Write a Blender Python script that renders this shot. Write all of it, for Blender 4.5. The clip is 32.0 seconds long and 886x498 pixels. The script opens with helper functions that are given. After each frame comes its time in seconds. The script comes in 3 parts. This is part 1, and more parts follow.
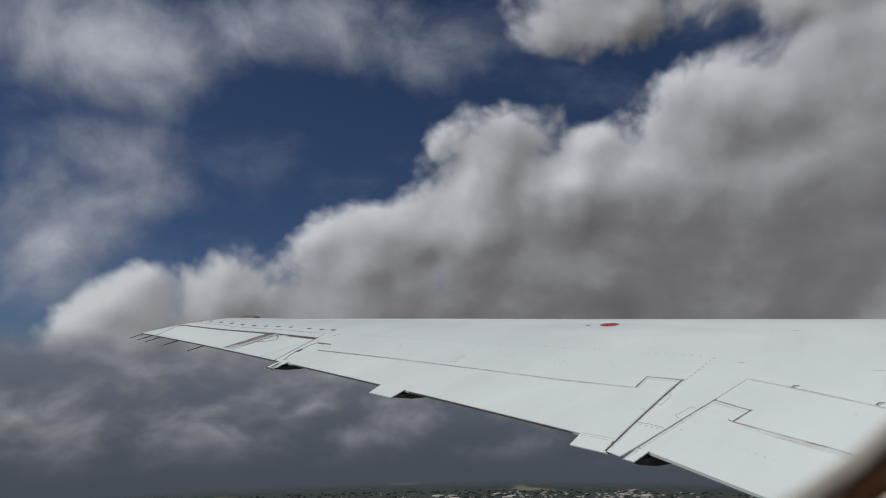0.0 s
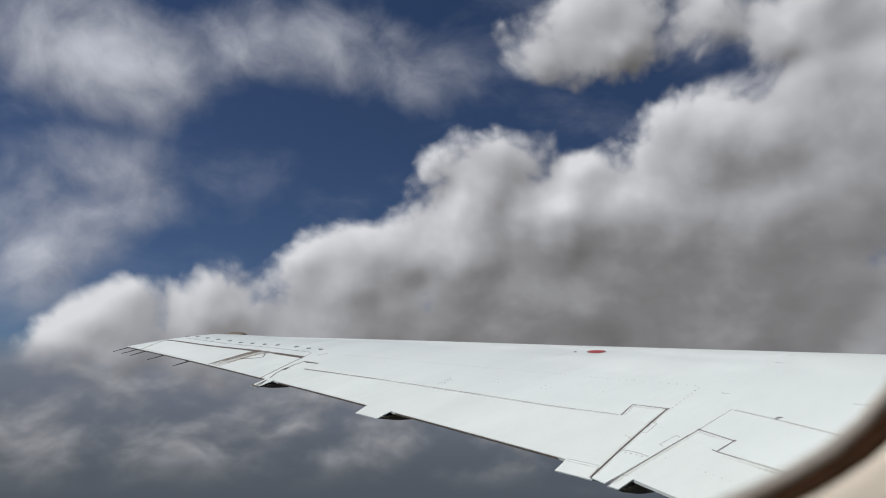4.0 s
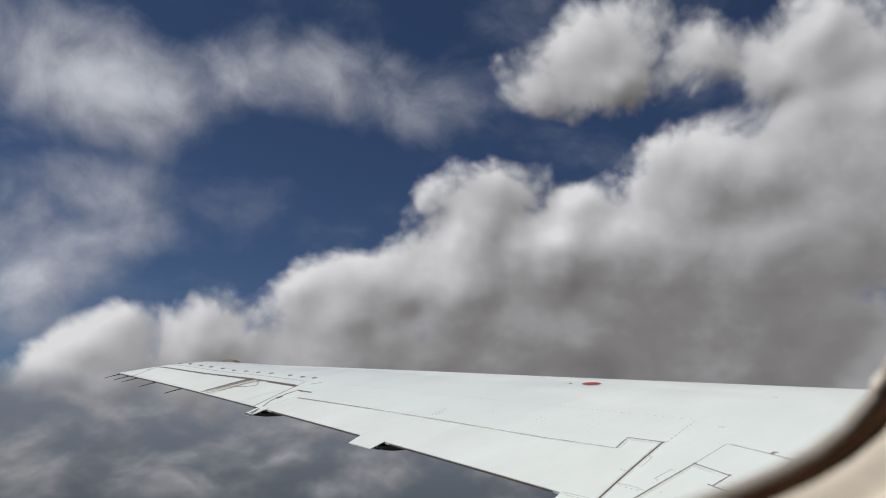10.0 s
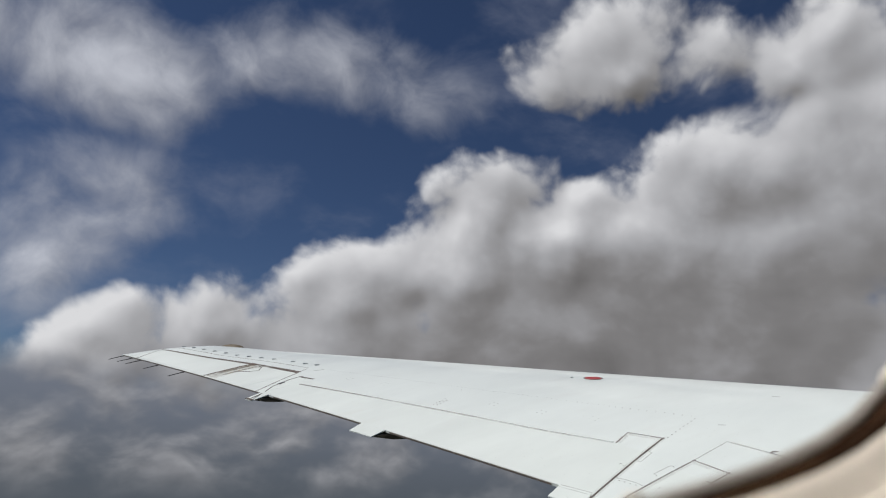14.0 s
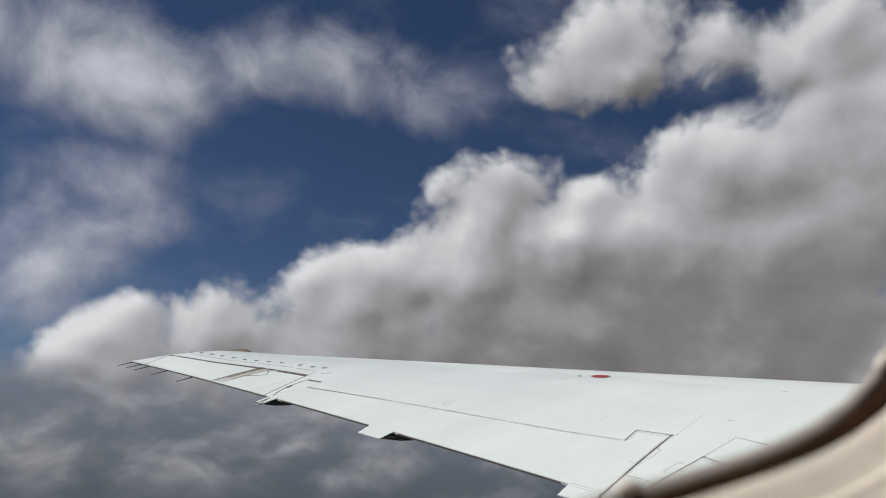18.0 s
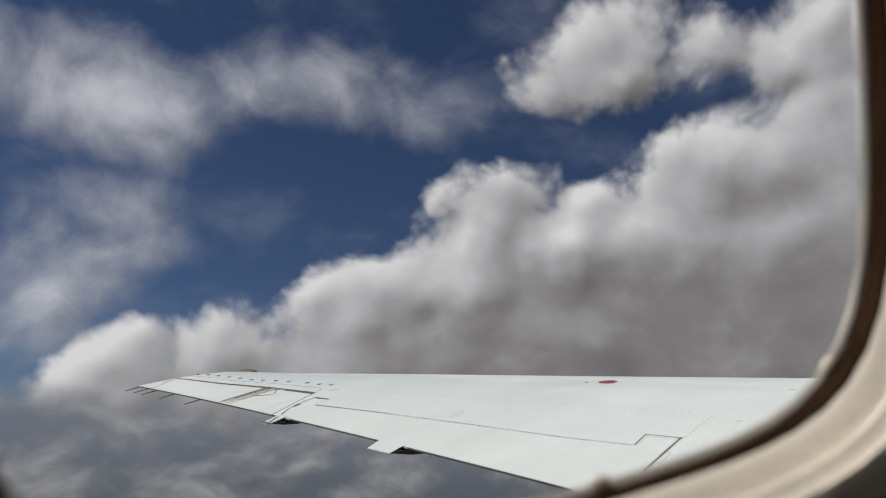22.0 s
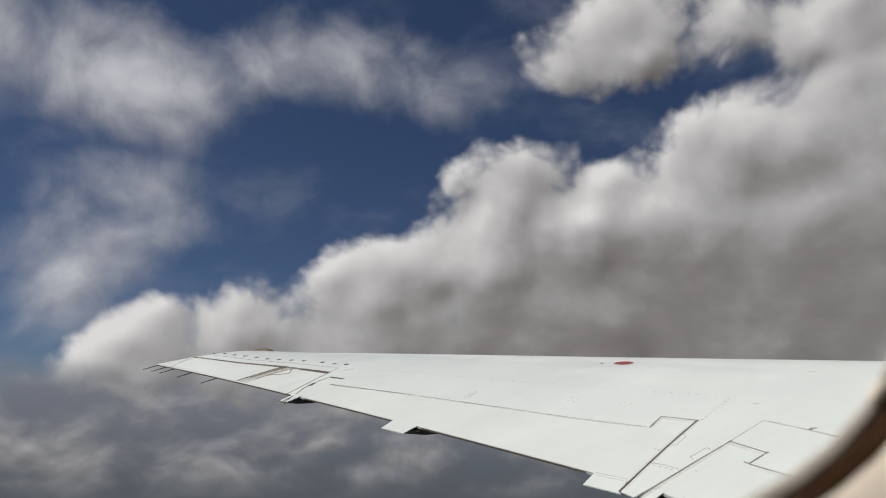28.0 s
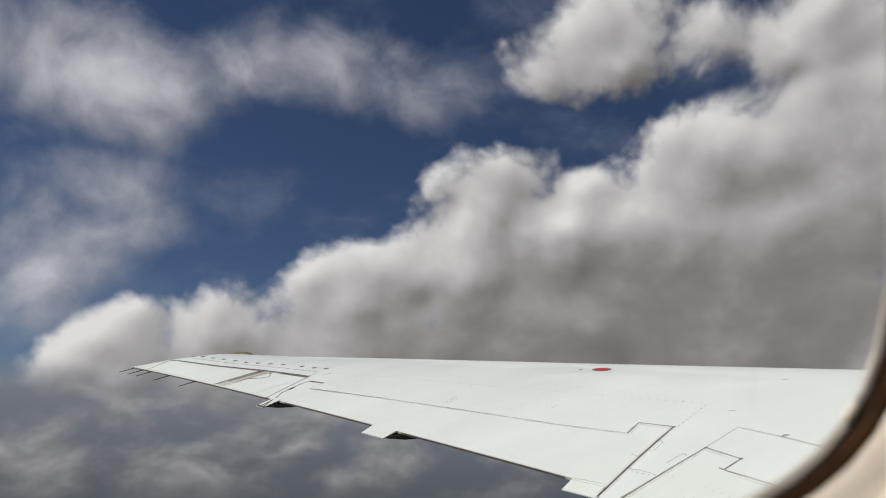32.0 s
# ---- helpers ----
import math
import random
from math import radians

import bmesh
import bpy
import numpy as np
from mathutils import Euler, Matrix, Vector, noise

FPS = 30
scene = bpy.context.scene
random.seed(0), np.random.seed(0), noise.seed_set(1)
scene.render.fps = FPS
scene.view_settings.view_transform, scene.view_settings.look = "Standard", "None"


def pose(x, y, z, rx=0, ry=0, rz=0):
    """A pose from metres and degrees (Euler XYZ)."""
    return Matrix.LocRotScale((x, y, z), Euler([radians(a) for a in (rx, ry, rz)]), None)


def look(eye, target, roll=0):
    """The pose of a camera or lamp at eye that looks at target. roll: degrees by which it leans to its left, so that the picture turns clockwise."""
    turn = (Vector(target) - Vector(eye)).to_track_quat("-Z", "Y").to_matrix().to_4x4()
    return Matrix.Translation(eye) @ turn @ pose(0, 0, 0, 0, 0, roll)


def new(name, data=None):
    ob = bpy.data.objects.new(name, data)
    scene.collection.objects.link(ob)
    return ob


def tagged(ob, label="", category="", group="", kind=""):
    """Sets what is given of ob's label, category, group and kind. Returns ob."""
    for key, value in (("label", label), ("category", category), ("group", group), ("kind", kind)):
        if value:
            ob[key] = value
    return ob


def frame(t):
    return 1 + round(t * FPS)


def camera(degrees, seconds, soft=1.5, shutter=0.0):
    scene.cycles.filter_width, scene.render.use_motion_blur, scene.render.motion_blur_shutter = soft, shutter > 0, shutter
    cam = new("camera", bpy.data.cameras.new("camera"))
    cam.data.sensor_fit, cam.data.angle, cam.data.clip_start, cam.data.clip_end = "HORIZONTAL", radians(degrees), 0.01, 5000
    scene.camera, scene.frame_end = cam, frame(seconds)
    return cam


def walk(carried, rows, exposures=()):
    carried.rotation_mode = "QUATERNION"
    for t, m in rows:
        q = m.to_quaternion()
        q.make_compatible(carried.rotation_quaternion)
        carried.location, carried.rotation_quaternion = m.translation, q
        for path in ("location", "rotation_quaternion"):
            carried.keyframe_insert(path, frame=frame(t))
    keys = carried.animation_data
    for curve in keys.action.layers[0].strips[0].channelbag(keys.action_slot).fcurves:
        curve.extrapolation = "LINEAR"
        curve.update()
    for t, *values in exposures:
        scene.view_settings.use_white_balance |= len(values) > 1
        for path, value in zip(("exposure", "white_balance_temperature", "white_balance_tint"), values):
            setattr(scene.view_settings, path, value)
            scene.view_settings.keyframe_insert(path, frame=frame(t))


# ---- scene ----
# seconds; eye x, y, z in the aircraft's axes; yaw forward of outboard, pitch, roll in degrees
PATH = [
    (0, 0.0362, 0.0207, 0.0036, 31.244, -0.319, 5.303),
    (0.5, 0.0396, 0.0193, 0.0009, 31.491, -1.034, 5.358),
    (1, 0.0148, 0.0109, 0.0050, 32.072, -1.152, 5.411),
    (1.5, 0.0173, 0.0132, 0.0058, 32.471, -0.732, 5.557),
    (2, 0.0212, 0.0076, 0.0080, 32.573, -0.223, 5.430),
    (2.5, 0.0150, 0.0040, 0.0088, 32.603, 0.378, 4.861),
    (3, 0.0011, 0.0037, 0.0096, 32.558, 1.334, 4.451),
    (3.5, 0.0023, 0.0002, 0.0078, 32.257, 1.534, 3.886),
    (5.5, -0.0006, 0.0023, 0.0070, 32.599, 0.658, 2.725),
    (6, -0.0046, -0.0015, 0.0063, 32.537, 0.809, 2.696),
    (6.5, -0.0002, -0.0008, 0.0044, 32.454, 2.096, 3.393),
    (7, 0.0014, 0.0039, 0.0025, 32.399, 2.182, 3.444),
    (7.5, -0.0007, 0.0071, 0.0027, 32.494, 0.540, 2.561),
    (8, 0.0060, 0.0042, 0.0017, 32.685, 0.516, 2.420),
    (8.5, -0.0015, -0.0019, 0.0021, 32.784, 1.201, 2.258),
    (9, -0.0101, -0.0020, 0.0051, 32.851, 1.617, 2.131),
    (9.5, -0.0062, -0.0054, 0.0031, 32.862, 3.126, 2.796),
    (10, -0.0079, -0.0070, 0.0036, 32.820, 3.811, 2.808),
    (10.5, -0.0076, -0.0127, 0.0044, 32.792, 3.623, 2.375),
    (11, -0.0091, -0.0064, 0.0024, 32.918, 3.433, 2.166),
    (11.5, -0.0096, -0.0090, 0.0030, 32.905, 3.633, 2.248),
    (12, -0.0087, -0.0066, 0.0016, 32.831, 3.362, 2.128),
    (12.5, -0.0103, -0.0112, 0.0008, 32.761, 2.788, 1.871),
    (13, -0.0104, -0.0083, 0.0014, 32.770, 2.983, 1.948),
    (13.5, -0.0124, -0.0078, -0.0004, 32.536, 3.285, 1.643),
    (14, -0.0108, -0.0069, 0.0017, 32.391, 3.098, 1.265),
    (14.5, -0.0123, -0.0094, 0.0015, 32.367, 3.179, 1.438),
    (16.5, -0.0120, -0.0108, 0.0001, 32.442, 2.938, 1.470),
    (17, -0.0155, -0.0114, 0.0038, 32.504, 2.852, 1.591),
    (17.5, -0.0110, -0.0140, 0.0003, 32.246, 3.038, 1.827),
    (18, -0.0110, -0.0101, 0.0006, 31.970, 3.186, 2.325),
    (18.5, -0.0109, -0.0108, -0.0012, 31.492, 3.276, 2.917),
    (19, -0.0097, -0.0114, 0.0003, 31.202, 2.768, 3.050),
    (19.5, -0.0063, -0.0116, -0.0029, 31.111, 2.557, 3.255),
    (20, -0.0016, -0.0103, 0.0003, 31.171, 2.479, 3.372),
    (20.5, -0.0082, -0.0200, -0.0002, 31.384, 2.750, 3.515),
    (21, -0.0117, -0.0201, 0.0007, 31.630, 3.571, 4.319),
    (21.5, -0.0141, -0.0261, 0.0019, 31.720, 4.368, 4.730),
    (22, -0.0216, -0.0312, 0.0046, 31.882, 4.132, 4.706),
    (22.5, -0.0104, -0.0278, 0.0003, 31.541, 3.467, 4.320),
    (23, 0.0016, -0.0182, -0.0013, 31.023, 3.302, 4.418),
    (23.5, -0.0109, -0.0236, 0.0005, 30.409, 3.030, 4.561),
    (24, -0.0210, -0.0399, 0.0040, 30.054, 2.629, 4.968),
    (24.5, -0.0179, -0.0418, 0.0073, 29.717, 3.345, 4.967),
    (25, -0.0235, -0.0457, 0.0110, 29.469, 4.423, 5.056),
    (25.5, -0.0261, -0.0424, 0.0119, 29.441, 4.681, 5.293),
    (27.5, 0.0118, -0.0076, 0.0055, 30.222, 2.370, 4.505),
    (28, 0.0195, -0.0022, 0.0076, 30.381, 2.604, 4.599),
    (28.5, 0.0066, 0.0013, 0.0068, 30.523, 2.260, 4.167),
    (29, 0.0041, -0.0002, 0.0103, 30.656, 1.618, 3.920),
    (29.5, -0.0050, -0.0013, 0.0103, 30.883, 1.283, 3.804),
    (30, -0.0133, -0.0054, 0.0138, 31.243, 0.726, 3.098),
    (30.5, -0.0170, -0.0361, 0.0364, 31.613, 1.973, 3.617),
    (31, -0.0162, -0.0308, 0.0272, 31.995, 4.919, 4.960),
    (31.5, -0.0142, -0.0202, 0.0195, 32.059, 4.233, 4.447),
    (32, -0.0135, -0.0202, 0.0171, 32.084, 2.836, 3.953),
]


def flying(t, x, y, z, yaw, pitch, roll):
    """One row of the walk: the eye in the aircraft's axes (x forward, y outboard, z up), and where it looks."""
    a, b = radians(yaw), radians(pitch)
    way = Vector((math.sin(a) * math.cos(b), math.cos(a) * math.cos(b), math.sin(b)))
    eye = Vector((x, y, z))
    return t, ATTITUDE @ look(eye, eye + way, -roll)


# The aircraft climbs in a gentle turn: nose up and the port wing raised.
ATTITUDE = pose(0, 0, 0, 7.4, -9.5, 0)

cam = camera(64.0, 32.0, soft=1.15)
cam.data.dof.use_dof = True
cam.data.dof.focus_distance = 7.0
cam.data.dof.aperture_fstop = 11.0
walk(cam, [flying(*row) for row in PATH], [
    (0, -0.38, 6250, 10), (0.6, -0.02, 6350, 10), (2.4, -0.02, 6350, 10), (3.0, -0.36, 6250, 10), (3.5, 0.0, 6350, 10), (6.0, 0.02, 6400, 10), (7.5, 0.02, 6420, 10), (8.0, 0.13, 6430, 10), (8.5, 0.03, 6450, 10),
    (10.0, 0.02, 6500, 10), (14.0, 0.02, 6450, 10), (20.0, 0.02, 6500, 10), (23.0, -0.10, 6600, 10), (25.5, -0.10, 6600, 10), (27.5, 0.0, 6750, 10), (28.5, 0.0, 6750, 10), (29.0, -0.17, 6700, 10), (29.5, 0.03, 6750, 10), (32.0, 0.04, 6750, 10),
])

# ---- light ----
SUN_WAY = Vector((-0.50, 0.30, 0.81)).normalized()      # towards the sun, in the world
sun = new("sun", bpy.data.lights.new("sun", "SUN"))
sun.data.energy, sun.data.angle, sun.data.color = 3.7, radians(0.6), (1.0, 0.965, 0.90)
sun.matrix_world = look((0, 0, 40), Vector((0, 0, 40)) - SUN_WAY)


class Nodes:
    """Short hand for building a node tree."""

    def __init__(self, tree, fresh=True):
        self.tree = tree
        if fresh:
            tree.nodes.clear()

    def add(self, kind, **values):
        n = self.tree.nodes.new(kind)
        for key, value in values.items():
            setattr(n, key, value)
        return n

    def put(self, value, socket):
        if isinstance(value, bpy.types.NodeSocket):
            self.tree.links.new(value, socket)
        elif value is not None:
            socket.default_value = value

    def math(self, op, a, b=None, c=None, clamp=False):
        n = self.add("ShaderNodeMath", operation=op, use_clamp=clamp)
        for i, v in enumerate((a, b, c)):
            self.put(v, n.inputs[i])
        return n.outputs[0]

    def vec(self, op, a, b=None, scale=None):
        n = self.add("ShaderNodeVectorMath", operation=op)
        self.put(a, n.inputs[0])
        self.put(b, n.inputs[1])
        if scale is not None:
            self.put(scale, n.inputs["Scale"])
        return n.outputs["Value"] if op in ("DOT_PRODUCT", "LENGTH", "DISTANCE") else n.outputs[0]

    def noise(self, vector, scale, detail=4.0, rough=0.55, distort=0.0, colour=False):
        n = self.add("ShaderNodeTexNoise")
        self.put(vector, n.inputs["Vector"])
        n.inputs["Scale"].default_value, n.inputs["Detail"].default_value = scale, detail
        n.inputs["Roughness"].default_value, n.inputs["Distortion"].default_value = rough, distort
        return n.outputs["Color" if colour else "Fac"]

    def step(self, value, lo, hi, to=(0.0, 1.0), smooth=True):
        n = self.add("ShaderNodeMapRange", interpolation_type="SMOOTHSTEP" if smooth else "LINEAR")
        for v, s in zip((value, lo, hi, *to), n.inputs):
            self.put(v, s)
        return n.outputs[0]

    def ramp(self, value, *stops):
        n = self.add("ShaderNodeValToRGB")
        e = n.color_ramp.elements
        while len(e) < len(stops):
            e.new(0.5)
        for el, (at, colour) in zip(e, stops):
            el.position, el.color = at, (*colour, 1)
        self.put(value, n.inputs[0])
        return n.outputs[0]

    def mix(self, fac, a, b, blend="MIX"):
        n = self.add("ShaderNodeMix", data_type="RGBA", blend_type=blend)
        for v, s in ((fac, n.inputs[0]), (a, n.inputs[6]), (b, n.inputs[7])):
            if isinstance(v, tuple) and len(v) == 3:
                v = (*v, 1)
            self.put(v, s)
        return n.outputs[2]


def toward(az, el):
    """The way to azimuth az (to the right of outboard) and elevation el, in degrees."""
    a, e = radians(az), radians(el)
    return Vector((math.sin(a) * math.cos(e), math.cos(a) * math.cos(e), math.sin(e)))


def make_sky():
    world = bpy.data.worlds.new("sky")
    scene.world = world
    world.use_nodes = True
    k = Nodes(world.node_tree)
    way = k.add("ShaderNodeTexCoord").outputs["Generated"]
    sky = k.add("ShaderNodeTexSky", sky_type="NISHITA", sun_disc=False, altitude=2500.0, air_density=1.0, dust_density=0.4)
    sky.sun_elevation = math.asin(SUN_WAY.z)
    sky.sun_rotation = math.atan2(SUN_WAY.x, SUN_WAY.y)
    blue = k.mix(1.0, sky.outputs[0], SKY_TINT, "MULTIPLY")
    height = k.add("ShaderNodeSeparateXYZ")
    k.put(way, height.inputs[0])
    up = height.outputs[2]

    def bodies(v, lumps, blend):
        """The rough bodies of a group of clouds: 1 in the middle of each, 0 at its rim, less outside."""
        total = None
        for az, el, wide, high, tilt, weight in lumps:
            mid = toward(az, el)
            right = mid.cross(Vector((0, 0, 1))).normalized()
            over = right.cross(mid)
            c, s = math.cos(radians(tilt)), math.sin(radians(tilt))
            a = k.vec("DOT_PRODUCT", v, tuple((right * c + over * s) / radians(wide)))
            b = k.vec("DOT_PRODUCT", v, tuple((over * c - right * s) / radians(high)))
            d = k.math("ADD", k.math("MULTIPLY", a, a), k.math("MULTIPLY", b, b))
            lump = k.math("MAXIMUM", k.math("MULTIPLY_ADD", d, -weight, weight), -1.2)
            total = lump if total is None else k.math("SMOOTH_MAX", total, lump, blend)
        return total

    def warped(v, scale, much):
        return k.vec("ADD", v, k.vec("SCALE", k.vec("SUBTRACT", k.noise(v, scale, 3, 0.5, colour=True), (0.5, 0.5, 0.5)), scale=much))

    def cumulus(v, detail):
        p = warped(v, 7.0, 0.07)
        big = k.math("MULTIPLY", k.math("SUBTRACT", k.noise(p, 6.0, detail, 0.57), 0.5), 2.1)
        # rounded heads, smaller ones sitting on larger ones
        heads = k.add("ShaderNodeTexVoronoi", feature="SMOOTH_F1")
        k.put(p, heads.inputs["Vector"])
        for key, value in (("Scale", 13.0), ("Detail", 2.0 if detail > 4 else 0.0), ("Roughness", 0.5), ("Lacunarity", 2.3), ("Smoothness", 0.7)):
            heads.inputs[key].default_value = value
        lump = k.math("MULTIPLY_ADD", heads.outputs["Distance"], -0.70, 0.62)
        return k.math("ADD", bodies(v, BANK, 0.25), k.math("ADD", big, lump))

    def wisps(v, detail):
        p = warped(v, 5.0, 0.14)
        return k.math("MULTIPLY_ADD", k.math("SUBTRACT", k.noise(p, 6.5, detail, 0.56), 0.5), 2.5, bodies(v, WISPS, 0.3))

    # the sunlit sides face up and aft
    to_sun = tuple(0.024 * (SUN_WAY - SUN_WAY.dot(toward(32, 14)) * toward(32, 14)).normalized())
    shades = ((0.0, (0.125, 0.120, 0.119)), (0.25, (0.205, 0.200, 0.201)), (0.5, (0.345, 0.345, 0.358)), (0.75, (0.50, 0.50, 0.515)), (1.0, (0.69, 0.69, 0.70)))
    # thin veils high up
    blue = k.mix(k.step(k.noise(k.vec("MULTIPLY", warped(way, 4.0, 0.1), (1.0, 1.0, 1.8)), 4.2, 9, 0.57), 0.46, 0.78, (0.0, 0.40)), blue, (0.27, 0.29, 0.36))
    thin = wisps(way, 10)
    veil = k.step(thin, -0.15, 1.25, (0.0, 0.93))
    whiter = k.math("MULTIPLY_ADD", k.math("SUBTRACT", wisps(way, 2), wisps(k.vec("ADD", way, to_sun), 2)), 0.30, 0.60)
    pale = k.ramp(k.math("ADD", whiter, k.step(thin, 0.4, 1.6, (-0.05, 0.22)), clamp=True), *shades)
    open_sky = k.mix(veil, blue, k.mix(1.0, pale, (0.95, 0.98, 1.05), "MULTIPLY"))
    # the bank of cumulus, white heads and grey bases
    here, soft = cumulus(way, 11), cumulus(way, 3)
    lit = k.math("SUBTRACT", cumulus(way, 1), cumulus(k.vec("ADD", way, to_sun), 1))
    base = k.step(k.math("MULTIPLY_ADD", k.math("SUBTRACT", k.noise(warped(way, 5.0, 0.12), 4.5, 3, 0.5), 0.5), 1.8, bodies(way, BASES, 0.4)), -0.9, 1.2)
    rim = k.step(here, 0.9, 0.1)
    tone = k.math("MULTIPLY_ADD", lit, k.math("MULTIPLY_ADD", base, -0.74, 0.94), 0.55)
    tone = k.math("ADD", tone, k.math("MULTIPLY", base, -0.27))
    tone = k.math("ADD", tone, k.math("MULTIPLY", rim, 0.10))
    layers = k.noise(k.vec("MULTIPLY", warped(way, 6.0, 0.10), (1.0, 1.0, 2.2)), 8.0, 6, 0.5)
    tone = k.math("ADD", tone, k.math("MULTIPLY", k.math("SUBTRACT", layers, 0.5), k.math("MULTIPLY", base, 0.45)))
    tone = k.math("ADD", tone, k.math("MULTIPLY", k.math("SUBTRACT", here, soft), k.math("MULTIPLY_ADD", base, -0.12, 0.30)), clamp=True)
    open_sky = k.mix(k.step(here, -0.08, 0.52), open_sky, k.ramp(tone, *shades))

    # small flat cumulus in the haze towards the horizon
    def flat_clouds(v):
        return k.noise(k.vec("MULTIPLY", warped(v, 9.0, 0.05), (1.0, 1.0, 1.75)), 7.0, 7, 0.47)
    far = flat_clouds(way)
    far_lit = k.math("MULTIPLY_ADD", k.math("SUBTRACT", far, flat_clouds(k.vec("ADD", way, (-0.006, 0.0, 0.014)))), 1.5, 0.40, clamp=True)
    haze = k.mix(k.step(up, 0.08, -0.12), (0.158, 0.178, 0.222), (0.080, 0.094, 0.112))
    low = k.mix(k.step(far, 0.42, 0.66, (0.0, 0.80)), haze, k.ramp(far_lit, *shades))
    low = k.mix(k.step(up, -0.035, -0.115), low, haze)
    ragged = k.math("MULTIPLY_ADD", k.math("SUBTRACT", k.noise(way, 7.0, 6, 0.5), 0.5), 0.12, up)
    whole = k.mix(k.step(ragged, 0.085, 0.025), open_sky, low)
    whole = k.mix(k.step(up, -0.12, -0.30), whole, (0.07, 0.085, 0.085))
    back = k.add("ShaderNodeBackground")
    k.put(whole, back.inputs[0])
    out = k.add("ShaderNodeOutputWorld")
    k.put(back.outputs[0], out.inputs[0])


SKY_TINT = (0.0252, 0.0290, 0.0362)
# the clouds' bodies: azimuth, elevation, half width, half height, tilt in degrees, weight
BANK = (
    (6.5, 4.6, 6.5, 4.4, 25, 0.9),
    (15.0, 6.2, 10.0, 4.6, 8, 0.9),
    (23.5, 9.6, 9.5, 5.4, 24, 1.0),
    (34.0, 14.0, 8.5, 7.2, 35, 1.0),
    (44.0, 13.8, 11.0, 7.4, 10, 1.0),
    (54.5, 16.0, 12.0, 9.0, 15, 1.1),
    (64.5, 18.5, 10.0, 9.5, 0, 1.1),
    (46.0, 7.5, 27.0, 7.5, 0, 1.2),
    (26.0, 6.0, 21.0, 5.2, 5, 1.1),
    (47.5, 29.8, 9.0, 4.6, 0, 0.7),
    (62.5, 28.0, 7.0, 4.5, 0, 0.6),
    (76.0, 16.0, 14.0, 18.0, 0, 1.0),
    (10.0, -0.5, 16.0, 3.6, 0, 0.35),
)
WISPS = (
    (2.0, 25.5, 12.0, 5.2, -8, 1.0),
    (15.0, 26.8, 7.0, 2.2, -8, 0.45),
    (2.5, 14.5, 8.0, 4.8, 25, 0.7),
    (2.5, 10.0, 6.0, 4.0, 20, 0.6),
    (22.0, 28.0, 11.0, 4.2, -6, 0.75),
)
# where the bank is thickest and its underside grey
BASES = (
    (53.0, 8.5, 17.0, 5.5, -5, 1.0),
    (38.0, 6.5, 18.0, 3.8, 3, 0.9),
    (62.0, 11.0, 9.0, 4.5, 0, 0.5),
    (18.0, 2.5, 15.0, 2.6, 5, 0.5),
)
make_sky()

# ---- materials ----


def material(name, base, rough=0.5, metal=0.0, grain=0.0, grain_scale=40.0, blotch=0.0, blotch_scale=1.2, bump=0.0, dirt=None, coat=0.0, stretch=(1, 1, 1)):
    """A painted, moulded or weathered surface: fine grain, broad blotches, dirt of its own colour, and a little relief."""
    m = bpy.data.materials.new(name)
    m.use_nodes = True
    k = Nodes(m.node_tree)
    co = k.vec("MULTIPLY", k.add("ShaderNodeTexCoord").outputs["Object"], stretch)
    colour = (*base, 1.0)
    if blotch:
        n = k.step(k.noise(co, blotch_scale, 5, 0.6), 0.3, 0.7, (1 - blotch, 1 + blotch * 0.35))
        colour = k.vec("SCALE", colour[:3], scale=n)
    if grain:
        n = k.step(k.noise(co, grain_scale, 4, 0.6), 0.3, 0.7, (1 - grain, 1 + grain))
        colour = k.vec("SCALE", colour if not isinstance(colour, tuple) else colour[:3], scale=n)
    if dirt:
        tint, lo, hi, scale = dirt
        colour = k.mix(k.step(k.noise(co, scale, 7, 0.62), lo, hi), colour, tint)
    b = k.add("ShaderNodeBsdfPrincipled")
    k.put(colour, b.inputs["Base Color"])
    b.inputs["Metallic"].default_value = metal
    b.inputs["Coat Weight"].default_value = coat
    k.put(k.step(k.noise(co, blotch_scale * 5, 4, 0.6), 0.3, 0.7, (rough * 0.85, min(1, rough * 1.15))), b.inputs["Roughness"])
    if bump:
        h = k.add("ShaderNodeBump")
        h.inputs["Strength"].default_value, h.inputs["Distance"].default_value = bump, 0.004
        k.put(k.noise(co, grain_scale, 4, 0.6), h.inputs["Height"])
        k.put(h.outputs[0], b.inputs["Normal"])
    k.put(b.outputs[0], k.add("ShaderNodeOutputMaterial").inputs[0])
    return m


def see_through(m, scale, lo, hi, stretch=(1, 1, 1), most=1.0):
    """Turns a material into a stain: broken up, so that what lies under it shows between."""
    t = m.node_tree
    k = Nodes(t, False)
    out = next(n for n in t.nodes if n.type == "OUTPUT_MATERIAL")
    b = next(n for n in t.nodes if n.type == "BSDF_PRINCIPLED")
    co = k.vec("MULTIPLY", k.add("ShaderNodeTexCoord").outputs["Object"], stretch)
    fac = k.step(k.noise(co, scale, 6, 0.6), lo, hi, (0.0, most))
    mx = k.add("ShaderNodeMixShader")
    k.put(fac, mx.inputs[0])
    k.put(k.add("ShaderNodeBsdfTransparent").outputs[0], mx.inputs[1])
    k.put(b.outputs[0], mx.inputs[2])
    k.put(mx.outputs[0], out.inputs[0])
    return m


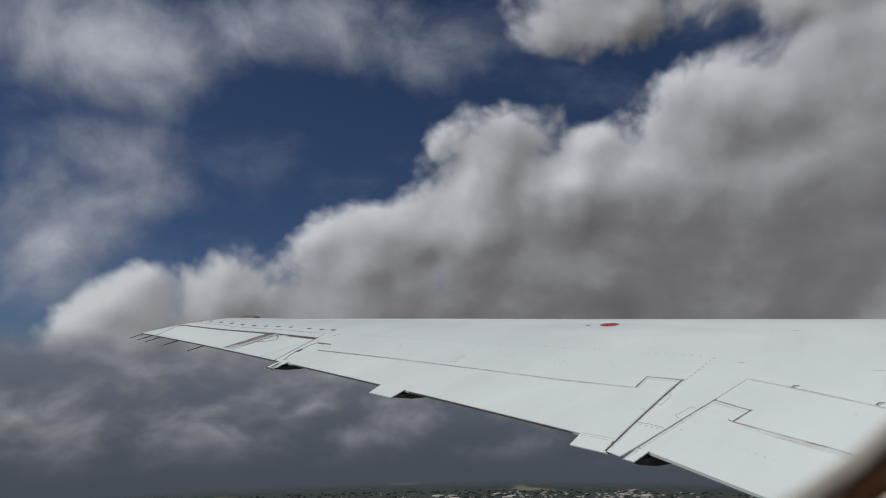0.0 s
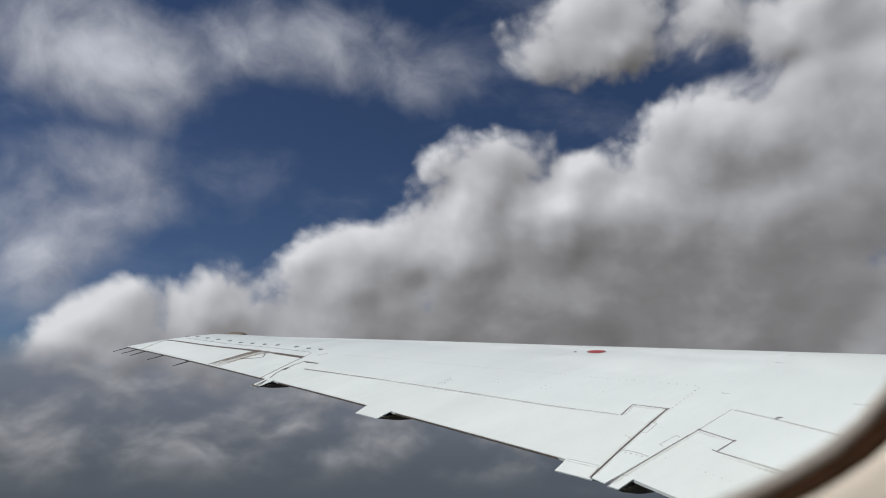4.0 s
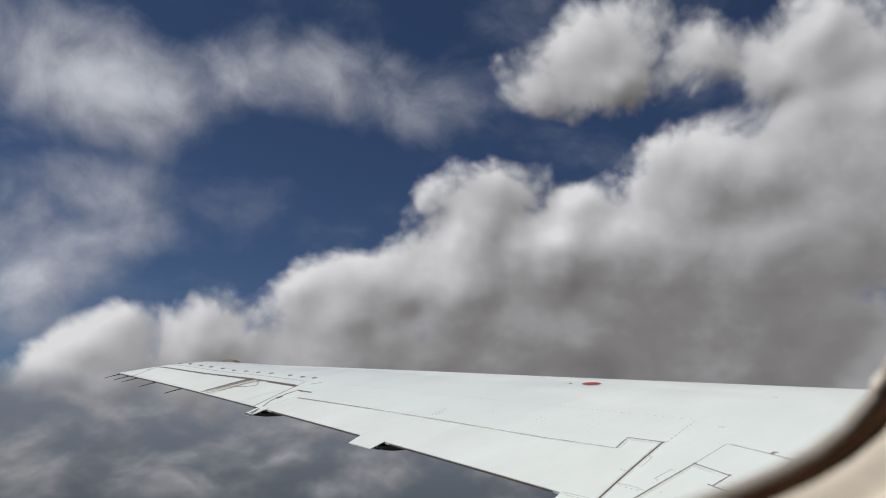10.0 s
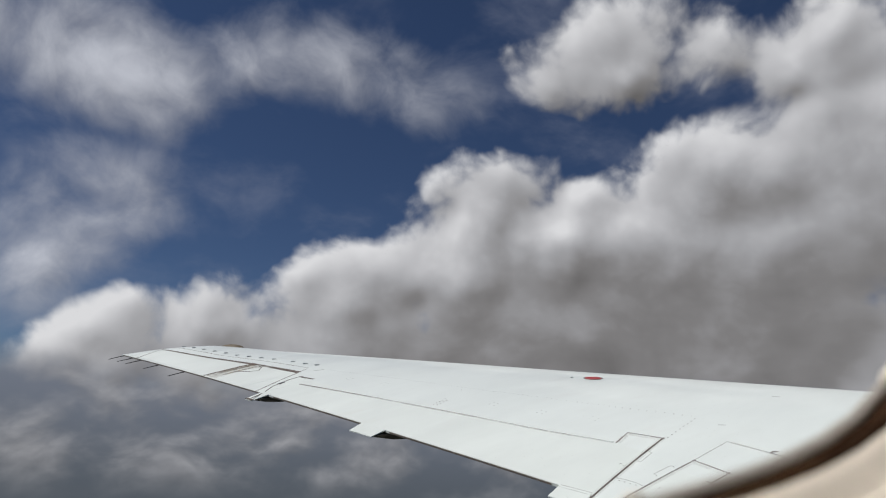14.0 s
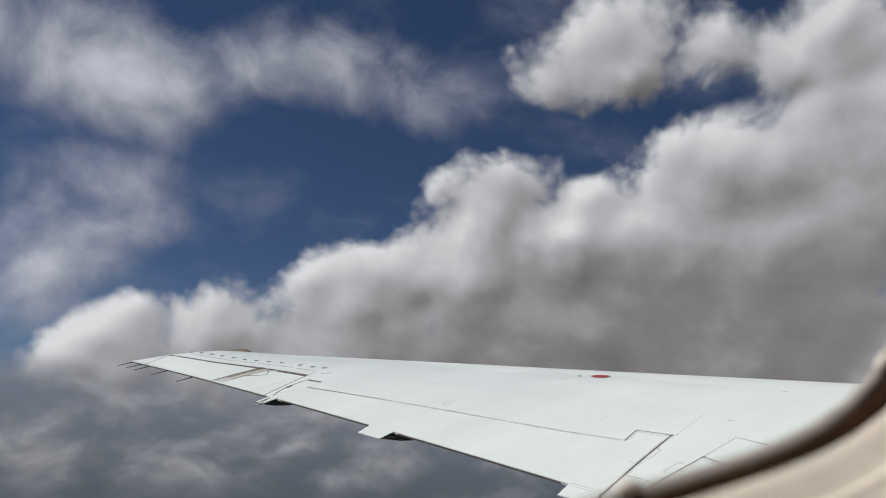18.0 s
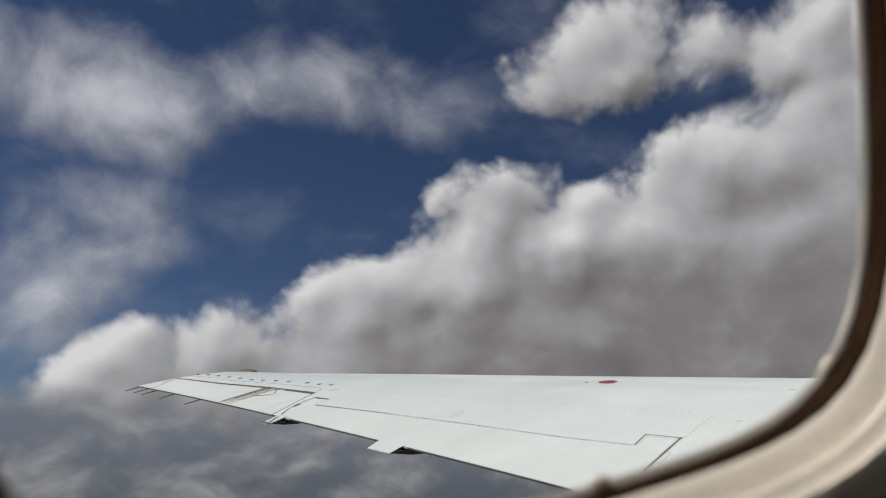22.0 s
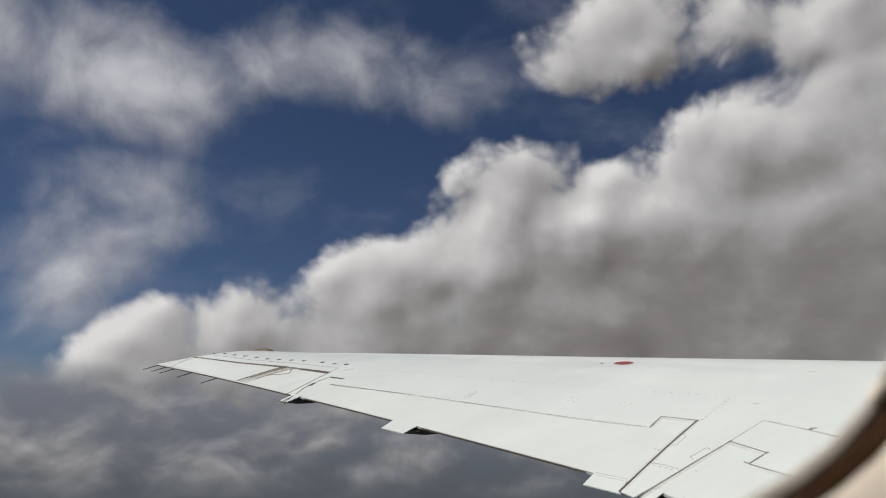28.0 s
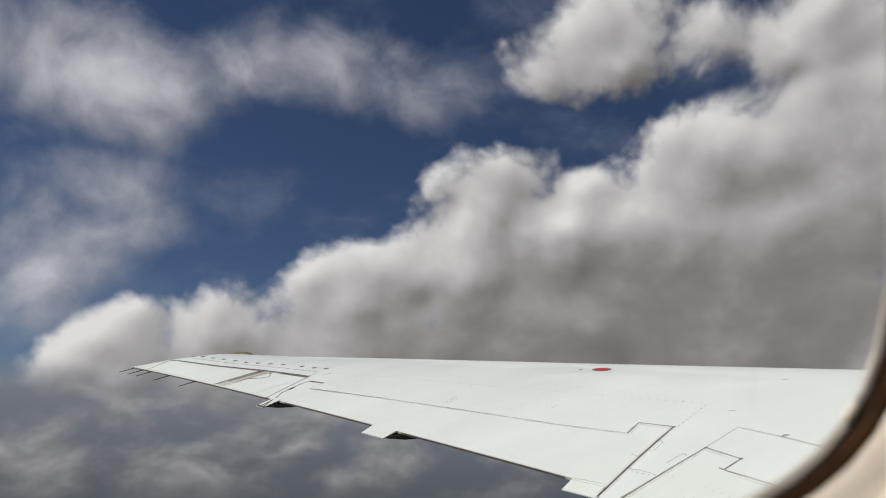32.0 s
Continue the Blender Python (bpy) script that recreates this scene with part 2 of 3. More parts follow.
def lets_light_through(m, tint):
    """Thin milky plastic: some of the light on its far side shows."""
    k = Nodes(m.node_tree, False)
    thin, both = k.add("ShaderNodeBsdfTranslucent"), k.add("ShaderNodeAddShader")
    thin.inputs["Color"].default_value = (*tint, 1)
    k.put(m.node_tree.nodes["Principled BSDF"].outputs[0], both.inputs[0])
    k.put(thin.outputs[0], both.inputs[1])
    k.put(both.outputs[0], m.node_tree.nodes["Material Output"].inputs[0])
    return m


def glass_material():
    m = bpy.data.materials.new("acrylic_pane")
    m.use_nodes = True
    k = Nodes(m.node_tree)
    g = k.add("ShaderNodeBsdfGlass")
    g.inputs["IOR"].default_value, g.inputs["Roughness"].default_value = 1.02, 0.0
    k.put(g.outputs[0], k.add("ShaderNodeOutputMaterial").inputs[0])
    return m


WHITE = material("white_wing_paint", (0.765, 0.815, 0.798), 0.42, grain=0.012, grain_scale=14, blotch=0.05, blotch_scale=0.9, coat=0.3, dirt=((0.66, 0.67, 0.65), 0.60, 0.90, 2.2), stretch=(0.35, 1, 1))
WHITE_FLAP = material("white_flap_paint", (0.752, 0.80, 0.775), 0.45, grain=0.012, grain_scale=14, blotch=0.06, blotch_scale=1.3, coat=0.25, dirt=((0.64, 0.64, 0.60), 0.60, 0.92, 3.0), stretch=(0.3, 1, 1))
# bluer than the wing paint: the sky's sheen is put into the colour
LEADING = material("sky_tinted_leading_edge", (0.73, 0.795, 0.82), 0.35, metal=0.0, grain=0.01, blotch=0.03)
SEAM = material("grey_sealant", (0.12, 0.10, 0.095), 0.85, grain=0.25, grain_scale=30)
SEAM_MID = see_through(material("worn_grey_sealant", (0.25, 0.22, 0.225), 0.9, grain=0.2, grain_scale=30), 6.0, 0.20, 0.55, most=0.74)
SEAM_SOFT = see_through(material("faded_grey_sealant", (0.42, 0.40, 0.39), 0.95, grain=0.1, grain_scale=30), 2.5, 0.15, 0.70, most=0.50)
SEAM_FAINT = see_through(material("faint_grey_mark", (0.50, 0.49, 0.48), 0.95, grain=0.1, grain_scale=30), 2.5, 0.15, 0.70, most=0.35)
RUST = see_through(material("brown_grime", (0.092, 0.062, 0.048), 0.85, grain=0.3, grain_scale=25), 4.5, 0.24, 0.56, most=0.92)
SMEAR = see_through(material("tan_grime_smear", (0.33, 0.27, 0.20), 0.85, grain=0.2, grain_scale=20), 7.0, 0.38, 0.70, (0.5, 1.8, 1), most=0.62)
EDGE_GRIME = see_through(material("pale_tan_edge_grime", (0.50, 0.46, 0.40), 0.85, grain=0.1, grain_scale=20), 4.0, 0.20, 0.80, most=0.22)
HAZE_STAIN = see_through(material("faint_tan_stain", (0.22, 0.172, 0.13), 0.85, grain=0.2, grain_scale=20), 3.0, 0.15, 0.85, (0.5, 1.5, 1), most=0.72)
# dark tone that paints the shade on undersides
UNDERSHADE = material("painted_underside_shade", (0.16, 0.13, 0.11), 0.7, grain=0.15, blotch=0.25, blotch_scale=6)
DARK = material("black_rubber_wick", (0.025, 0.025, 0.03), 0.6, grain=0.2)
STEEL = material("bare_grey_metal", (0.42, 0.44, 0.45), 0.6, metal=0.0, grain=0.1)
RED = material("red_marking_paint", (0.34, 0.035, 0.035), 0.5, grain=0.1, grain_scale=30)
AMBER = material("amber_lamp_cover", (0.115, 0.088, 0.055), 0.75, grain=0.15)
GASKET = material("dark_brown_rubber_seal", (0.018, 0.0095, 0.0055), 0.9, grain=0.2, grain_scale=200, bump=0.2)
GASKET.node_tree.nodes["Principled BSDF"].inputs["Specular IOR Level"].default_value = 0.0
LIP = material("pale_outer_seal", (0.30, 0.275, 0.25), 0.5, grain=0.05, grain_scale=120)
REVEAL = material("beige_moulded_plastic", (0.76, 0.69, 0.60), 0.5, grain=0.03, grain_scale=260, blotch=0.05, blotch_scale=14, bump=0.12)
OUTER_RING = material("dark_brown_outer_ring", (0.085, 0.070, 0.058), 0.7, grain=0.06, grain_scale=200, blotch=0.1, blotch_scale=20, bump=0.1)
CABIN = material("cream_cabin_lining", (0.50, 0.47, 0.42), 0.65, grain=0.04, grain_scale=90, blotch=0.05)
CARPET = material("grey_cabin_carpet", (0.08, 0.085, 0.10), 0.95, grain=0.3, grain_scale=120, bump=0.3)
CLIP = lets_light_through(material("milky_plastic_clip", (0.55, 0.51, 0.46), 0.6, grain=0.05, grain_scale=200), (0.26, 0.24, 0.21))
# thin pale film standing in for light reflected by the pane
PANE_STREAK = see_through(material("painted_pane_reflection", (0.80, 0.79, 0.76), 0.9, grain=0.2, grain_scale=300), 260.0, 0.15, 0.85, (1, 1, 0.15), most=0.055)
PANE = glass_material()

# ---- mesh helpers ----


def mesh_object(name, bm, mat, smooth=False):
    bmesh.ops.recalc_face_normals(bm, faces=bm.faces)
    me = bpy.data.meshes.new(name)
    bm.to_mesh(me)
    bm.free()
    me.materials.append(mat)
    if smooth:
        for f in me.polygons:
            f.use_smooth = True
        me.set_sharp_from_angle(angle=radians(38))
    return new(name, me)


def part(name, bm, mat, parent, label="", smooth=False):
    ob = mesh_object(name, bm, mat, smooth)
    ob.parent = parent
    if label:
        ob["label"] = label
    return ob


def thing(name, label, category, group="", kind=""):
    """An Empty at the base of a thing, in the aircraft's attitude."""
    ob = new(name)
    ob.empty_display_size = 0.1
    ob.matrix_world = ATTITUDE
    return tagged(ob, label, category, group, kind)


def grid_faces(bm, rows):
    for a, b in zip(rows, rows[1:]):
        for i in range(len(a) - 1):
            bm.faces.new((a[i], a[i + 1], b[i + 1], b[i]))


def lerp(a, b, t):
    return a + (b - a) * t


# ---- the wing's shape ----
TIP_Y = 9.02


def datum_te(y):
    u = 9.044 - y
    return 1.2896 + 0.1678 * u - 0.1545 * (u / 9) ** 2


def trail(y):
    """Trailing edge: straight and swept outboard, square to the fuselage inboard of the flap gap."""
    return 2.412 if y < 2.36 else 1.267 + 0.1736 * (8.98 - y)


def lead(y):
    x = 2.277 + 0.4723 * (9.044 - y)
    if y > 8.25:
        x -= 0.98 * ((y - 8.25) / (TIP_Y - 8.25)) ** 4.6
    return x


def base_z(y):
    t = y / 9.044
    return -1.2142 + y * math.tan(radians(5.0663)) - 0.283 * t * t


def top(x, y):
    """Height of the upper skin."""
    x0 = datum_te(y)
    c = max(lead(y) - x0, 0.04)
    s = (x - x0) / c
    q = min(max(s, 0), 1)
    t = y / 9.044
    fuller = 0.065 - 0.003 * max(0, 1 - abs(y - 4.6) / 2.0) + 0.022 * min(1, max(0, (y - 7.7) / 0.9))
    return base_z(y) + c * (fuller * 2.598 * q * math.sqrt(1 - q) + lerp(0.0558, -0.0221, t) * s)


def under(x, y):
    """Height of the lower skin."""
    x0, x1 = trail(y), lead(y)
    c = max(x1 - x0, 0.02)
    q = min(max((x - x0) / c, 0), 1)
    return lerp(top(x0, y) - 0.014, top(x1, y), q) - c * 0.045 * 2.598 * q * math.sqrt(1 - q)


def stations(y0, y1, step=0.18):
    n = max(2, math.ceil(abs(y1 - y0) / step) + 1)
    return [lerp(y0, y1, i / (n - 1)) for i in range(n)]


def skin_block(aft, fore, y_in, y_out, n=10, lower=True, step=0.18, front_bias=False):
    """A closed piece of the wing between two lines aft(y) and fore(y), with upper and lower skin. y_in and y_out may be numbers or f(u)."""
    bm = bmesh.new()
    tops, lows = [], []
    y_a, y_b = (q if callable(q) else (lambda x, q=q: q) for q in (y_in, y_out))
    us = [1 - (1 - i / n) ** 2 if front_bias else i / n for i in range(n + 1)]
    for v in stations(0.0, 1.0, step / abs(y_b(2.6) - y_a(2.6))):
        pts = []
        for u in us:
            y = lerp(y_a(2.6), y_b(2.6), v)
            for _ in range(4):
                x = lerp(aft(y), fore(y), u)
                y = lerp(y_a(x), y_b(x), v)
            pts.append((x, y))
        tops.append([bm.verts.new((x, y, top(x, y))) for x, y in pts])
        lows.append([bm.verts.new((x, y, min(under(x, y), top(x, y) - 0.004) if lower else top(x, y) - 0.02)) for x, y in pts])
    grid_faces(bm, tops)
    grid_faces(bm, lows)
    for i in range(len(tops) - 1):
        for j in (0, -1):
            bm.faces.new((tops[i][j], tops[i + 1][j], lows[i + 1][j], lows[i][j]))
    for k in (0, -1):
        for j in range(n):
            bm.faces.new((tops[k][j], tops[k][j + 1], lows[k][j + 1], lows[k][j]))
    return bm


def ribbon(points, width, lift=0.0016, step=0.12):
    """A thin strip that follows the skin through the points (x, y)."""
    path = []
    for (xa, ya), (xb, yb) in zip(points, points[1:]):
        n = max(1, math.ceil(math.hypot(xb - xa, yb - ya) / step))
        path += [(lerp(xa, xb, i / n), lerp(ya, yb, i / n)) for i in range(n)]
    path.append(points[-1])
    bm = bmesh.new()
    rows = []
    for i, (x, y) in enumerate(path):
        xa, ya = path[max(i - 1, 0)]
        xb, yb = path[min(i + 1, len(path) - 1)]
        d = Vector((xb - xa, yb - ya)).normalized()
        w = width(i / (len(path) - 1)) if callable(width) else width
        nx, ny = -d.y * w / 2, d.x * w / 2
        rows.append([bm.verts.new((x + nx * k, y + ny * k, top(x + nx * k, y + ny * k) + lift)) for k in (-1, 0, 1)])
    grid_faces(bm, rows)
    low = [[bm.verts.new((v.co.x, v.co.y, v.co.z - lift - 0.001)) for v in r] for r in rows]
    for i in range(len(rows) - 1):
        for j in (0, 2):
            bm.faces.new((rows[i][j], rows[i + 1][j], low[i + 1][j], low[i][j]))
    return bm


# hinge lines (x at y)
def line(*pts):
    pts = sorted(pts, key=lambda q: q[1])

    def at(y):
        for (xa, ya), (xb, yb) in zip(pts, pts[1:]):
            if y <= yb:
                return lerp(xa, xb, (y - ya) / (yb - ya))
        (xa, ya), (xb, yb) = pts[-2:]
        return lerp(xa, xb, (y - ya) / (yb - ya))
    return at


AILERON_HINGE = line((1.652, 8.779), (1.822, 8.053), (2.129, 6.853), (2.300, 6.060))
FLAP_FRONT = line((2.231, 5.86), (2.377, 4.80), (2.590, 3.964), (2.762, 3.274), (2.893, 2.852), (2.900, 2.70))
INNER_FLAP_FRONT = line((2.850, -0.4), (2.850, 2.39))


def wing():
    w = thing("wing", "long swept white aircraft wing with flaps, aileron and panel seams", "wing")
    gap_y = lambda x: 2.4815 + (x - 2.303) * 0.2648
    join = lambda y: AILERON_HINGE(y) if y > 6.05 else lerp(2.300, FLAP_FRONT(5.86), (6.05 - y) / 0.19) if y > 5.86 else FLAP_FRONT(y) if y > 2.70 else 2.900
    box_aft = lambda y: join(y) + 0.0006
    part("wing_box", skin_block(lambda y: box_aft(y) if y > 2.55 else INNER_FLAP_FRONT(y) + 0.0006, lambda y: lerp(trail(y), lead(y), 0.86), -1.0, 8.78, 22), WHITE, w, smooth=True)
    part("leading_edge", skin_block(lambda y: lerp(trail(y), lead(y), 0.86) + 0.002, lead, -1.0, 8.78, 12, front_bias=True), LEADING, w, "smooth white leading edge skin with a painted sky sheen", smooth=True)
    part("wing_tip", skin_block(trail, lead, 8.783, TIP_Y, 22, step=0.02), WHITE, w, "rounded white wing tip cap", smooth=True)
    part("aileron", skin_block(trail, AILERON_HINGE, 6.86, 8.777, 8), WHITE_FLAP, w, "white aileron with grimy hinge line")
    part("aileron_tab", skin_block(trail, AILERON_HINGE, 6.052, 6.857, 8), WHITE_FLAP, w, "white aileron tab with brown stains")
    part("flap_end_fairing", skin_block(trail, join, 5.70, 6.049, 6), WHITE_FLAP, w)
    part("outboard_flap", skin_block(trail, FLAP_FRONT, lambda x: gap_y(x) + 0.001, 5.697, 10), WHITE_FLAP, w, "long white outboard flap")
    part("flap_gap_panel", skin_block(lambda y: 2.307, lambda y: 2.898, 2.392, lambda x: gap_y(x) - 0.001, 8, step=0.04), WHITE, w, "fixed white panel between the two flaps")
    part("inboard_flap", skin_block(lambda y: 2.412, INNER_FLAP_FRONT, -1.0, 2.388, 8), WHITE_FLAP, w, "white inboard flap with worn edges")

    # gaps and seams
    seam = lambda pts, width, mat=SEAM, name="panel_seam", label="": part(name, ribbon(pts, width), mat, w, label)
    hinge = [(1.652, 8.779), (1.822, 8.053), (2.129, 6.853), (2.298, 6.075)]
    seam(hinge, lambda u: lerp(0.022, 0.050, u), RUST, "hinge_gap", "brown grimy aileron hinge gap")
    seam([(x + 0.006, y) for x, y in hinge], lambda u: lerp(0.006, 0.016, u))
    seam([(1.650, 6.822), (2.135, 6.876)], 0.022, RUST, "hinge_gap", "brown grimy tab gap")
    part("panel_seam", ribbon([(1.655, 6.823), (2.135, 6.876)], lambda u: lerp(0.007, 0.014, u), 0.0024), SEAM_MID, w)
    seam([(1.95, 6.852), (2.150, 6.874)], 0.034, RUST, "grime_streak", "brown grime beside the tab gap")
    seam([(1.68, 6.70), (2.12, 6.76)], 0.20, HAZE_STAIN, "grime_streak", "faint tan stain on the tab")
    seam([(1.78, 6.80), (2.16, 6.84)], 0.09, HAZE_STAIN, "grime_streak", "faint tan stain on the tab")
    for x0, y0, x1, y1, wd in ((1.72, 6.75, 2.14, 6.80, 0.045), (1.78, 6.66, 2.12, 6.70, 0.03), (2.02, 6.62, 2.16, 6.64, 0.05)):
        seam([(x0, y0), (x1, y1)], wd, SMEAR, "grime_streak", "tan grime smeared aft")
    seam([(2.14, 6.74), (2.125, 6.60), (2.07, 6.50), (2.00, 6.55), (1.92, 6.67)], 0.012, RUST)
    seam([(1.700, 5.540), (1.846, 5.685), (1.958, 5.800), (2.047, 5.845), (2.147, 5.890), (2.240, 5.905), (2.290, 5.706)], 0.010)
    seam([(1.80, 5.78), (1.929, 5.855), (2.298, 6.074)], 0.009, SEAM_MID)
    seam([(2.245, 5.895), (2.288, 5.706)], 0.020)
    seam([(2.019, 5.826), (2.075, 5.850)], 0.035, DARK, "latch", "dark latch on the fairing")
    seam([(2.30, 6.08), (2.42, 6.165)], 0.008, SEAM_SOFT)
    seam([(2.41, 6.01), (2.50, 5.985)], 0.010, SEAM_SOFT)
    seam([(1.76, 8.90), (2.058, 7.659), (2.274, 6.844), (2.424, 6.192)], 0.010, SEAM_SOFT)
    flap_line = [(2.144, 5.654), (2.377, 4.80), (2.590, 3.964), (2.762, 3.274), (2.893, 2.852)]
    seam(flap_line, lambda u: lerp(0.022, 0.017, u), SEAM_FAINT, label="faded grey flap seam")
    part("panel_seam", ribbon(flap_line, lambda u: lerp(0.010, 0.0075, u), 0.0022), SEAM_FAINT, w)
    part("panel_seam", ribbon(flap_line[:2], lambda u: lerp(0.010, 0.003, u), 0.0028), SEAM_MID, w)
    seam([(2.893, 2.838), (3.049, 2.895), (3.110, 2.696)], 0.0075, SEAM_MID)
    seam([(2.300, 2.479), (3.110, 2.696)], 0.0095)
    seam([(2.308, 2.379), (2.985, 2.395)], 0.0055, SEAM_MID)
    seam([(2.985, 2.395), (2.977, 2.189), (2.843, 2.186)], 0.0075, SEAM_MID)
    for x, y in ((2.985, 2.395), (2.977, 2.189), (3.108, 2.694)):
        seam([(x - 0.010, y), (x + 0.010, y)], 0.012, SEAM_MID, "corner_bolt")
    seam([(2.842, 2.214), (2.837, 2.176), (2.844, 2.0), (2.850, 1.84), (2.858, 1.751), (2.856, 1.10)], 0.007, SEAM_SOFT)
    seam([(2.842, 2.214), (2.838, 2.176), (2.842, 2.06)], 0.006, SEAM_MID)
    seam([(2.851, 1.835), (2.857, 1.751)], 0.008, SEAM_MID)
    seam([(2.985, 2.395), (3.288, 2.42)], 0.004, SEAM_SOFT)
    seam([(3.288, 2.42), (3.303, 2.18), (3.303, 1.2)], 0.0045, SEAM_SOFT)
    for x, y in ((3.300, 2.168), (3.312, 1.770)):
        seam([(x, y + 0.012), (x + 0.032, y + 0.016), (x + 0.042, y - 0.006)], 0.007, SEAM, "access_latch", "small dark latch")
        seam([(x - 0.004, y + 0.004), (x + 0.034, y + 0.004)], 0.014, SEAM_SOFT, "access_latch", "small grey latch")
    seam([(2.404, 2.528), (2.36, 2.697)], 0.006, SEAM_MID)
    seam([(2.385, 2.528), (2.345, 2.69)], 0.003, SEAM_SOFT)
    seam([(2.925, 2.640), (2.918, 2.608), (2.799, 2.577), (2.795, 2.599)], 0.003, SEAM_SOFT)
    seam([(2.858, 2.412), (2.866, 2.432), (2.858, 2.441), (2.740, 2.440), (2.734, 2.415)], 0.003, SEAM_SOFT)
    seam([(2.59, 2.545), (2.606, 2.498), (2.614, 2.442), (2.613, 2.40)], 0.004, SEAM_SOFT)
    seam([(3.470, 2.608), (3.491, 2.575)], 0.006, SEAM_FAINT)
    seam([(3.697, 1.997), (3.743, 1.88)], 0.006, SEAM_FAINT)
    seam([(4.208, 2.748), (4.224, 2.707)], 0.006, SEAM_FAINT)
    seam([(1.648, 8.78), (1.40, 8.60), (1.340, 8.56)], 0.012, SEAM_MID)

    grime = lambda pts, width: part("edge_grime", ribbon(pts, width, 0.0008), EDGE_GRIME, w, "pale tan grime along a seam")
    grime([(2.33, 2.486), (3.110, 2.695)], 0.034)
    grime([(2.33, 2.372), (2.975, 2.388)], 0.030)
    grime([(2.965, 2.375), (2.958, 2.20)], 0.024)
    grime([(2.835, 2.18), (2.840, 1.40)], 0.045)
    grime([(2.90, 2.835), (3.035, 2.880), (3.095, 2.70)], 0.035)
    grime([(3.296, 2.40), (3.31, 1.40)], 0.022)

    # strip along the trailing edge, under the skin, coloured dark as the edge's shade
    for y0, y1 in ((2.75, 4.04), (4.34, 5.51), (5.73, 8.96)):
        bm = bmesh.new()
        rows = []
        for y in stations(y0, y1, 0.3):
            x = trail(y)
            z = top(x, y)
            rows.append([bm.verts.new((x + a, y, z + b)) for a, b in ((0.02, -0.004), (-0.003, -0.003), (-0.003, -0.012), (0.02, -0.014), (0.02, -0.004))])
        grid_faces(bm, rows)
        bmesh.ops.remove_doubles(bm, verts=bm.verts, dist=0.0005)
        part("trailing_edge_shade", bm, UNDERSHADE, w, "strip under the trailing edge with shade in its dark colour")

    # dotted fastener rows
    def dots(name, pts, r, mat=SEAM):
        bm = bmesh.new()
        for x, y in pts:
            m = Matrix.Translation((x, y, top(x, y) + 0.0012)) @ Matrix.Diagonal((1.2, 0.8, 0.3, 1))
            bmesh.ops.create_icosphere(bm, subdivisions=1, radius=r, matrix=m)
        tagged(part(name, bm, mat, w, "row of dark fasteners"), kind="stuff")
    row = lambda a, b, n: [(lerp(a[0], b[0], i / (n - 1)), lerp(a[1], b[1], i / (n - 1))) for i in range(n)]
    dots("fastener_row", row((3.133, 2.682), (3.470, 2.765), 8), 0.0055, SEAM_MID)
    dots("fastener_row", row((3.355, 3.225), (3.498, 2.810), 9), 0.0042, SEAM_MID)
    dots("fastener_row", row((3.340, 3.270), (2.96, 4.51), 34), 0.0038, SEAM_SOFT)
    dots("fastener_row", row((2.94, 4.57), (2.53, 5.90), 34), 0.0042, SEAM_SOFT)
    dots("fastener_row", row((2.580, 2.518), (2.597, 2.427), 4), 0.0045, SEAM_MID)
    dots("fastener_row", row((2.652, 2.149), (2.653, 1.86), 8), 0.0035, SEAM_SOFT)
    dots("fastener_row", row((2.812, 1.950), (2.842, 1.780), 7), 0.0040, SEAM_SOFT)
    dots("fastener_row", row((2.590, 4.257), (2.715, 4.300), 5) + row((2.600, 4.225), (2.700, 4.262), 4), 0.0055, SEAM_MID)
    for x, y in ((2.867, 3.929), (2.963, 3.546), (3.088, 3.205), (2.62, 5.05), (2.50, 5.45)):
        dots("fastener_group", [(x - 0.02, y - 0.03), (x + 0.02, y - 0.02), (x - 0.02, y + 0.02), (x + 0.025, y + 0.03)], 0.0048, SEAM_FAINT)
    dots("fastener_group", [(2.924, 4.404), (3.018, 4.263), (3.049, 4.180), (2.716, 2.637), (2.712, 2.613), (3.179, 1.801), (2.649, 2.328)], 0.0050, SEAM_SOFT)

    # vortex generators
    for x, y in ((1.897, 8.745), (1.954, 8.492), (2.010, 8.253), (2.068, 8.021), (2.129, 7.793), (2.175, 7.534), (2.237, 7.324), (2.300, 7.116), (2.365, 6.912), (2.441, 6.598), (2.486, 6.392), (2.538, 6.227)):
        bm = bmesh.new()
        z = top(x, y)
        a = radians(-18)
        d = Vector((math.cos(a), math.sin(a), 0))
        n = Vector((-d.y, d.x, 0)) * 0.004
        base = Vector((x, y, z - 0.003))
        lo = [base - d * 0.026 - n, base + d * 0.026 - n, base + d * 0.026 + n, base - d * 0.026 + n]
        hi = [base - d * 0.026 - n * 0.5 + Vector((0, 0, 0.012)), base + d * 0.012 - n * 0.5 + Vector((0, 0, 0.011)), base + d * 0.012 + n * 0.5 + Vector((0, 0, 0.011)), base - d * 0.026 + n * 0.5 + Vector((0, 0, 0.012))]
        a_, b_ = [bm.verts.new(v) for v in lo], [bm.verts.new(v) for v in hi]
        bm.faces.new(a_), bm.faces.new(b_)
        for i in range(4):
            bm.faces.new((a_[i], a_[(i + 1) % 4], b_[(i + 1) % 4], b_[i]))
        part("vortex_generator", bm, STEEL, w, "small grey metal fin")

    # static wicks
    for y, out in ((8.955, 0.05), (8.66, 0.04), (8.40, 0.04), (7.88, 0.03), (7.23, 0.03)):
        x = trail(y)
        a = Vector((x + 0.03, y, top(x, y) - 0.004))
        b = Vector((x - 0.165, y - out * 0.8, top(x, y) - 0.034))
        bm = bmesh.new()
